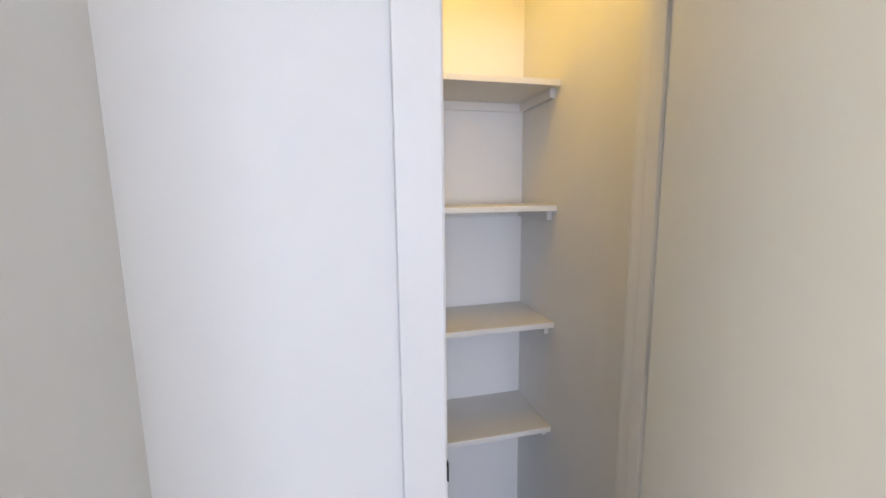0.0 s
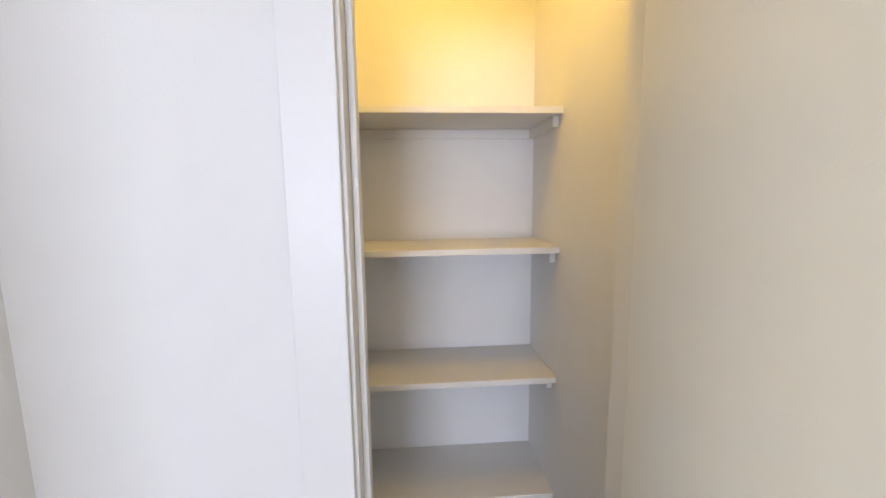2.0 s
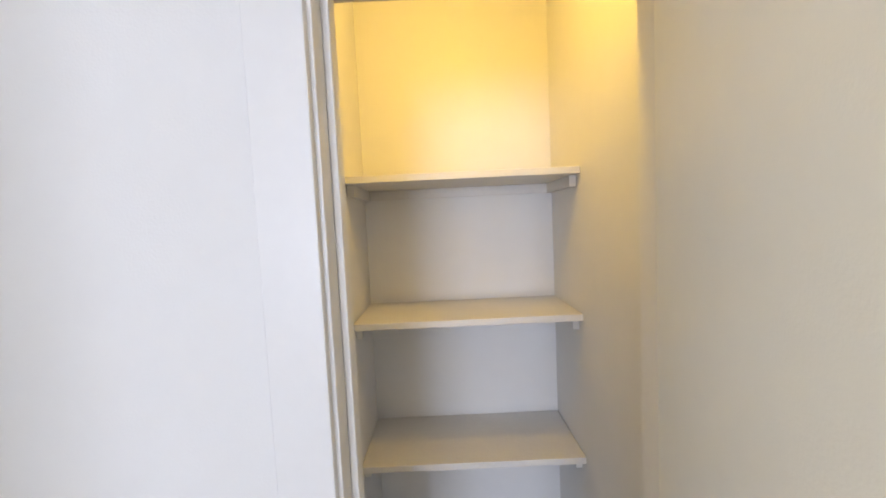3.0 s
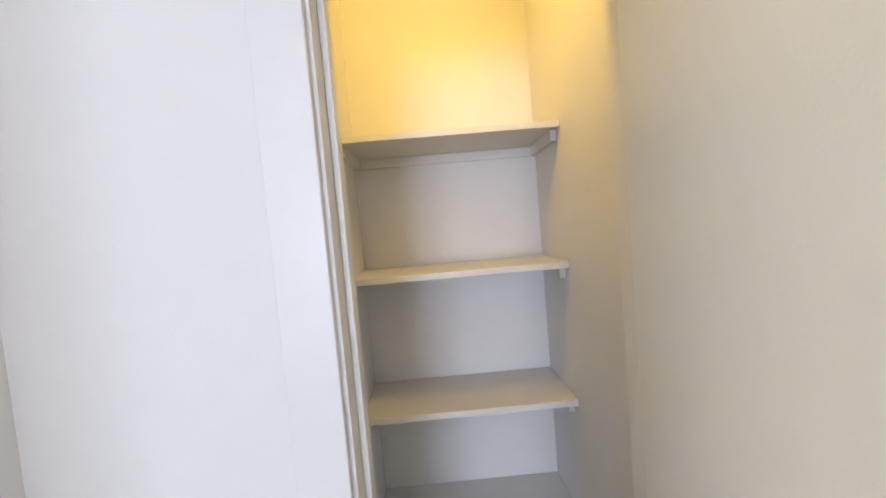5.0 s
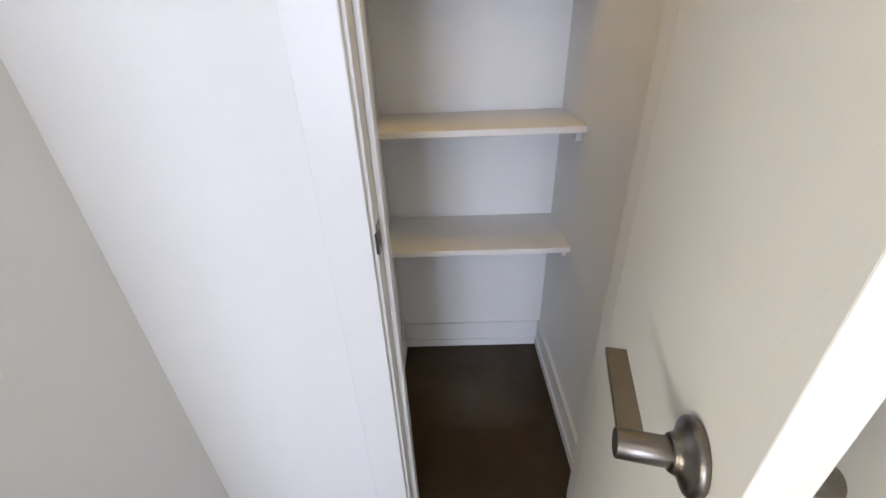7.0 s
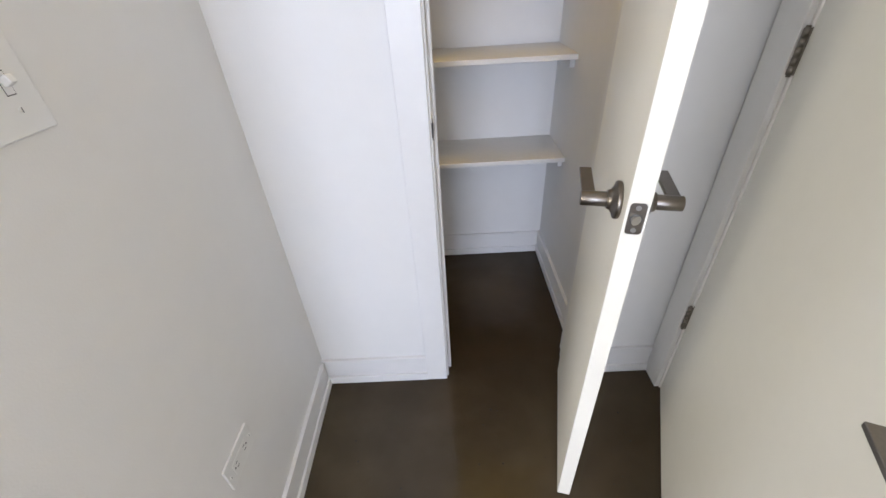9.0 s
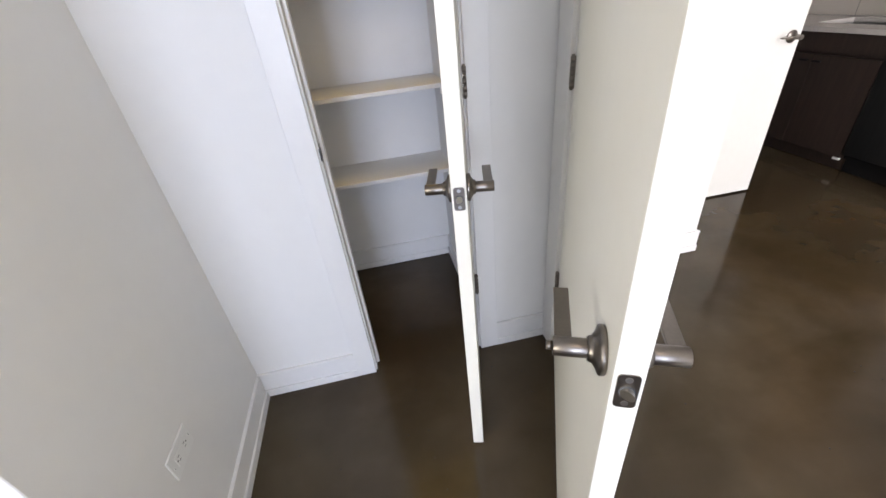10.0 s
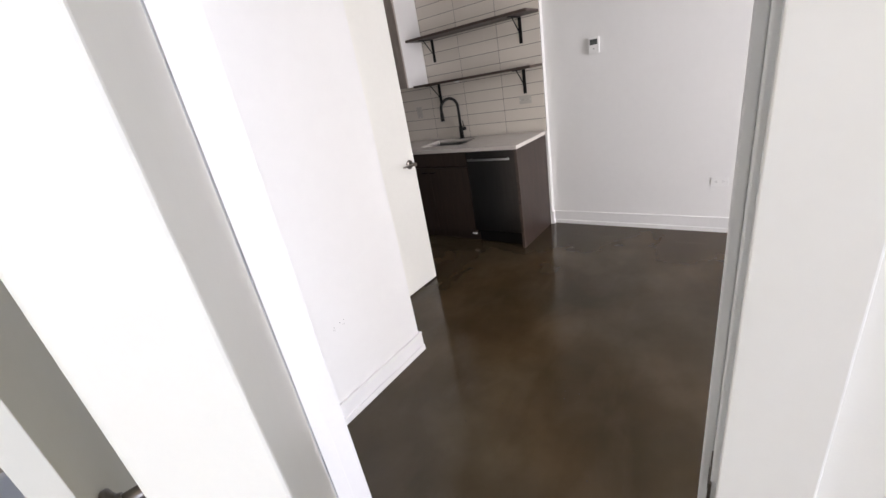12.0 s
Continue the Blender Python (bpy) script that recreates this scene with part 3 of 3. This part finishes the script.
thermostat = thing("thermostat", "white thermostat with small grey screen on the wall", "thermostat", pose(XF, -0.068, 1.541, 0, 0, -90))
part("case", boxes((-0.041, -0.020, -0.058, 0.041, -0.0005, 0.058), bevel=0.004), PLASTIC, thermostat)
part("screen", boxes((-0.029, -0.0215, 0.006, 0.029, -0.0201, 0.046), bevel=0.0004), SCREEN, thermostat)
for bx, bz in ((-0.014, -0.016), (0.014, -0.016), (0.0, -0.024), (-0.014, -0.036), (0.014, -0.036)):
    part("button", boxes((bx - 0.005, -0.022, bz - 0.003, bx + 0.005, -0.0201, bz + 0.003), bevel=0.0005), SLOT if bx == 0 else PLASTIC, thermostat)

# ---- kitchen ----
CF = 3.858                 # cabinet fronts
CTOP = 0.912

panel = thing("end_panel", "dark brown wooden end panel of the kitchen run", "cabinet panel")
part("panel_board", boxes((CF - 0.018, YK + 0.018, 0.0, XT - 0.002, YK + 0.043, CTOP - 0.031), bevel=0.001), CABINET, panel)
part("edge_band", boxes((CF - 0.0195, YK + 0.0185, 0.001, CF - 0.0182, YK + 0.0425, CTOP - 0.032)), OPENSHELF, panel, "brown edge band")

dw = thing("dishwasher", "narrow dark stainless dishwasher with a bar handle", "dishwasher")
D0, D1 = YK + 0.045, 0.876
part("body", boxes((CF + 0.03, D0 + 0.004, 0.10, XT - 0.02, D1 - 0.004, CTOP - 0.035)), BLACK, dw)
part("dishwasher_door", boxes((CF - 0.004, D0 + 0.003, 0.135, CF + 0.028, D1 - 0.003, CTOP - 0.040), bevel=0.003), DARKSTEEL, dw)
part("kick_plate", boxes((CF + 0.06, D0 + 0.004, 0.002, CF + 0.075, D1 - 0.004, 0.095)), BLACK, dw)
bm = bmesh.new()
box(bm, CF - 0.046, D0 + 0.035, 0.800, CF - 0.036, D1 - 0.035, 0.818, bevel=0.003)
handle = part("bar_handle", bm, STEEL, dw, "bright steel bar handle")
for y in (D0 + 0.06, D1 - 0.06):
    part("handle_post", boxes((CF - 0.037, y - 0.006, 0.803, CF - 0.0045, y + 0.006, 0.815)), STEEL, handle)


def base_cabinet(y0, y1, doors, label):
    c = thing("base_cabinet", label, "kitchen cabinet", group="base cabinets")
    part("body", boxes((CF + 0.021, y0 + 0.001, 0.10, XT - 0.003, y1 - 0.001, 0.60), (CF + 0.021, y0 + 0.001, 0.60, CF + 0.04, y1 - 0.001, CTOP - 0.032)), CABINET, c)
    part("toe_kick", boxes((CF + 0.065, y0 + 0.001, 0.001, CF + 0.08, y1 - 0.001, 0.099)), CABINET, c)
    f = part("false_drawer", boxes((CF, y0 + 0.002, 0.757, CF + 0.019, y1 - 0.002, CTOP - 0.036), bevel=0.001), CABINET, c)
    step = (y1 - y0) / doors
    for k in range(doors):
        a, b = y0 + k * step + 0.002, y0 + (k + 1) * step - 0.002
        d = part("cabinet_door", boxes((CF, a, 0.104, CF + 0.019, b, 0.737), bevel=0.001), CABINET, c)
        hy = b - 0.075 if k % 2 == 0 else a + 0.015
        bm = bmesh.new()
        box(bm, CF - 0.028, hy, 0.690, CF - 0.020, hy + 0.06, 0.702, bevel=0.002)
        box(bm, CF - 0.021, hy + 0.010, 0.692, CF - 0.0005, hy + 0.018, 0.700)
        box(bm, CF - 0.021, hy + 0.042, 0.692, CF - 0.0005, hy + 0.050, 0.700)
        part("door_pull", bm, BLACK, d, "short black bar pull")
    return c


base_cabinet(0.879, 1.76, 2, "dark brown wooden sink cabinet with two doors")
base_cabinet(1.762, 2.60, 2, "dark brown wooden base cabinet beyond the sink")
shim = thing("door_shim", "small white plastic wedge under the cabinet door", "wedge")
part("wedge", boxes((CF + 0.002, 0.881, 0.085, CF + 0.02, 0.925, 0.0995), bevel=0.001), PLASTIC, shim)

# worktop with a real cut-out for the basin
SX0, SX1, SY0, SY1 = 4.03, 4.365, 1.04, 1.52
top = thing("worktop", "pale beige-grey quartz worktop with square edge", "worktop")
bm = bmesh.new()
ox0, ox1, oy0, oy1 = CF - 0.030, XT - 0.001, YK + 0.014, 2.60
outer = [(ox0, oy0), (ox1, oy0), (ox1, oy1), (ox0, oy1)]
inner = [(SX0, SY0), (SX1, SY0), (SX1, SY1), (SX0, SY1)]
layers = []
for z in (CTOP - 0.030, CTOP):
    layers.append(([bm.verts.new((x, y, z)) for x, y in outer], [bm.verts.new((x, y, z)) for x, y in inner]))
for (o, i), flip in zip(layers, (True, False)):
    for k in range(4):
        q = (o[k], o[(k + 1) % 4], i[(k + 1) % 4], i[k])
        bm.faces.new(q[::-1] if flip else q)
for a, b in zip(layers[0], layers[1]):
    for k in range(4):
        bm.faces.new((a[k], a[(k + 1) % 4], b[(k + 1) % 4], b[k]))
bmesh.ops.recalc_face_normals(bm, faces=bm.faces)
part("slab", bm, QUARTZ, top)

sink = thing("sink", "small undermount stainless steel sink", "sink")
bm = bmesh.new()
d = 0.16
for z0, x0, y0, x1, y1, zz0, zz1 in ((0, SX0 - 0.004, SY0 - 0.004, SX0 - 0.001, SY1 + 0.004, CTOP - 0.03 - d, CTOP - 0.0305), (0, SX1 + 0.001, SY0 - 0.004, SX1 + 0.004, SY1 + 0.004, CTOP - 0.03 - d, CTOP - 0.0305), (0, SX0 - 0.001, SY0 - 0.004, SX1 + 0.001, SY0 - 0.001, CTOP - 0.03 - d, CTOP - 0.0305), (0, SX0 - 0.001, SY1 + 0.001, SX1 + 0.001, SY1 + 0.004, CTOP - 0.03 - d, CTOP - 0.0305), (0, SX0 - 0.004, SY0 - 0.004, SX1 + 0.004, SY1 + 0.004, CTOP - 0.034 - d, CTOP - 0.0301 - d)):
    box(bm, x0, y0, zz0, x1, y1, zz1)
basin = part("basin", bm, STEEL, sink)
bm = bmesh.new()
rod(bm, (4.165, 1.28, CTOP - 0.0299 - d), (4.165, 1.28, CTOP - 0.026 - d), 0.045, seg=32, bevel=0.001)
part("drain", bm, NICKEL, sink, smooth=True)

# faucet: base, column and a high arc that hangs down toward the basin
FX, FY = 4.398, 1.245
fau = thing("faucet", "matte black high-arc kitchen faucet with side lever", "faucet", pose(FX, FY, CTOP))
bm = bmesh.new()
rod(bm, (0, 0, 0.0003), (0, 0, 0.008), 0.026, seg=32, bevel=0.001)
rod(bm, (0, 0, 0.008), (0, 0, 0.125), 0.021, 0.019, seg=32, bevel=0.002)
part("column", bm, BLACK, fau, smooth=True)
ang = radians(152)
dx, dy = math.cos(ang), math.sin(ang)
arc = [(0, 0, 0.12), (0, 0, 0.20), (0, 0, 0.29)]
R = 0.095
arc += [(dx * R * (1 - math.cos(a)), dy * R * (1 - math.cos(a)), 0.31 + R * math.sin(a)) for a in [math.pi * k / 14 for k in range(15)]]
arc += [(dx * 2 * R, dy * 2 * R, 0.285)]
part("spout", tube(arc, 0.0140), BLACK, fau, smooth=True)
bm = bmesh.new()
rod(bm, (dx * 2 * R, dy * 2 * R, 0.29), (dx * 2 * R, dy * 2 * R, 0.205), 0.016, 0.020, seg=24, bevel=0.001)
part("spray_head", bm, BLACK, fau, smooth=True)
bm = bmesh.new()
rod(bm, (0, -0.018, 0.095), (0, -0.055, 0.095), 0.017, seg=24, bevel=0.002)
part("valve", bm, BLACK, fau, smooth=True)
bm = bmesh.new()
rod(bm, (0, -0.040, 0.105), (0.0, -0.030, 0.175), 0.005, 0.004, seg=12, bevel=0.001)
part("lever", bm, BLACK, fau, smooth=True)


def open_shelf(z, label):
    s = thing("wall_shelf", label, "wall shelf", group="kitchen wall shelves")
    part("board", boxes((XT - 0.262, YK + 0.004, z, XT - 0.007, 1.600, z + 0.022), bevel=0.001), OPENSHELF, s)
    for y in (0.53, 1.47):
        b = part("bracket", boxes((XT - 0.013, y - 0.015, z - 0.205, XT - 0.0075, y + 0.015, z - 0.0005), bevel=0.001), BLACK, s, "black steel shelf bracket")
        part("bracket_arm", boxes((XT - 0.215, y - 0.015, z - 0.006, XT - 0.0135, y + 0.015, z - 0.0005), bevel=0.001), BLACK, b)
        bm = bmesh.new()
        rod(bm, (XT - 0.014, y, z - 0.135), (XT - 0.15, y, z - 0.007), 0.0045, seg=10)
        part("brace", bm, BLACK, b)
    return s


open_shelf(1.462, "long dark walnut wall shelf above the worktop")
open_shelf(1.872, "long dark walnut wall shelf, the upper one")

puck = thing("puck_light", "tiny white light puck under the shelf", "puck light", pose(XT - 0.23, 1.10, 1.4615))
bm = bmesh.new()
rod(bm, (0, 0, -0.012), (0, 0, 0), 0.022, seg=24, bevel=0.002)
part("case", bm, PLASTIC, puck, smooth=True)

upper = thing("upper_cabinet", "tall wall cabinet with cream side and wood-edged front", "kitchen cabinet")
part("carcass", boxes((XT - 0.33, 1.604, 1.475, XT - 0.002, 2.55, CEILING - 0.01), bevel=0.001), CREAM, upper)
part("front_edge", boxes((XT - 0.352, 1.602, 1.475, XT - 0.3305, 1.62, CEILING - 0.01)), EDGEWOOD, upper, "grey-brown wooden front edge")
for k in range(2):
    a = 1.622 + k * 0.464
    part("cabinet_door", boxes((XT - 0.352, a, 1.477, XT - 0.3305, a + 0.460, CEILING - 0.012), bevel=0.001), EDGEWOOD, upper)

outlet(pose(XT - 0.0065, 0.535, 1.205, 0, 0, -90), label="greige duplex outlet laid sideways on the tiled wall", mat=ALMOND)
tall_outlet = outlet(pose(XT - 0.0065, 1.78, 1.21, 0, 0, -90) @ pose(0, 0, 0, 0, 90, 0), label="greige upright outlet on the tiled wall beside the faucet", mat=ALMOND)

# scuffs and dust
rnd = random.Random(4)
specks = thing("wall_scuff", "small dark scuff marks low on the hall wall", "scuff")
for k in range(9):
    bm = bmesh.new()
    x, z, r = 1.74 + rnd.random() * 0.09, 0.49 + rnd.random() * 0.03, 0.0008 + rnd.random() * 0.0014
    rod(bm, (x, YC - 0.0002, z), (x, YC - 0.0009, z), r, seg=7)
    part("mark", bm, SOIL, specks)
grit = tagged(part("floor_grit", bmesh.new(), SOIL), kind="stuff", label="tiny grit and paint specks on the concrete floor")
bm = bmesh.new()
for k in range(80):
    x, y = 0.1 + rnd.random() * 1.1, -0.05 - rnd.random() * 1.2
    if k > 70:
        x, y = 1.5 + rnd.random() * 0.9, -0.9 + rnd.random() * 1.0
    bmesh.ops.create_icosphere(bm, subdivisions=1, radius=0.0013 + rnd.random() * 0.0023, matrix=pose(x, y, 0.001))
bm.to_mesh(grit.data)
bm.free()

# ---- tiles, last ----
TP, TW, TH = 0.104, 0.4185, 0.1
back = setting("wall_tiles", boxes((XT - 0.0035, YK + 0.001, CTOP + 0.001, XT - 0.001, 3.0, CEILING - 0.001)), GROUT, "stacked long off-white glazed tiles with thin dark joints")


def tile_mesh(w, h):
    bm = boxes((0, 0, 0, 0.0035, w, h), bevel=0.0008)
    me = bpy.data.meshes.new("tile")
    bm.to_mesh(me)
    bm.free()
    me.materials.append(TILE)
    return me


full, first = tile_mesh(TW - 0.004, TP - 0.0035), tile_mesh(0.757 - YK - 0.005, TP - 0.0035)
for r in range(16):
    z = 0.924 + r * TP
    if z + TP > CEILING:
        break
    for c in range(6):
        o = new("tile", first if c == 0 else full)
        o.parent = back
        o.location = (XT - 0.0072, YK + 0.003 if c == 0 else 0.759 + (c - 1) * TW, z)
low_first, low_full = tile_mesh(0.757 - YK - 0.005, 0.016), tile_mesh(TW - 0.004, 0.016)
for c in range(6):
    o = new("tile", low_first if c == 0 else low_full)
    o.parent = back
    o.location = (XT - 0.0072, YK + 0.003 if c == 0 else 0.759 + (c - 1) * TW, CTOP + 0.0015)
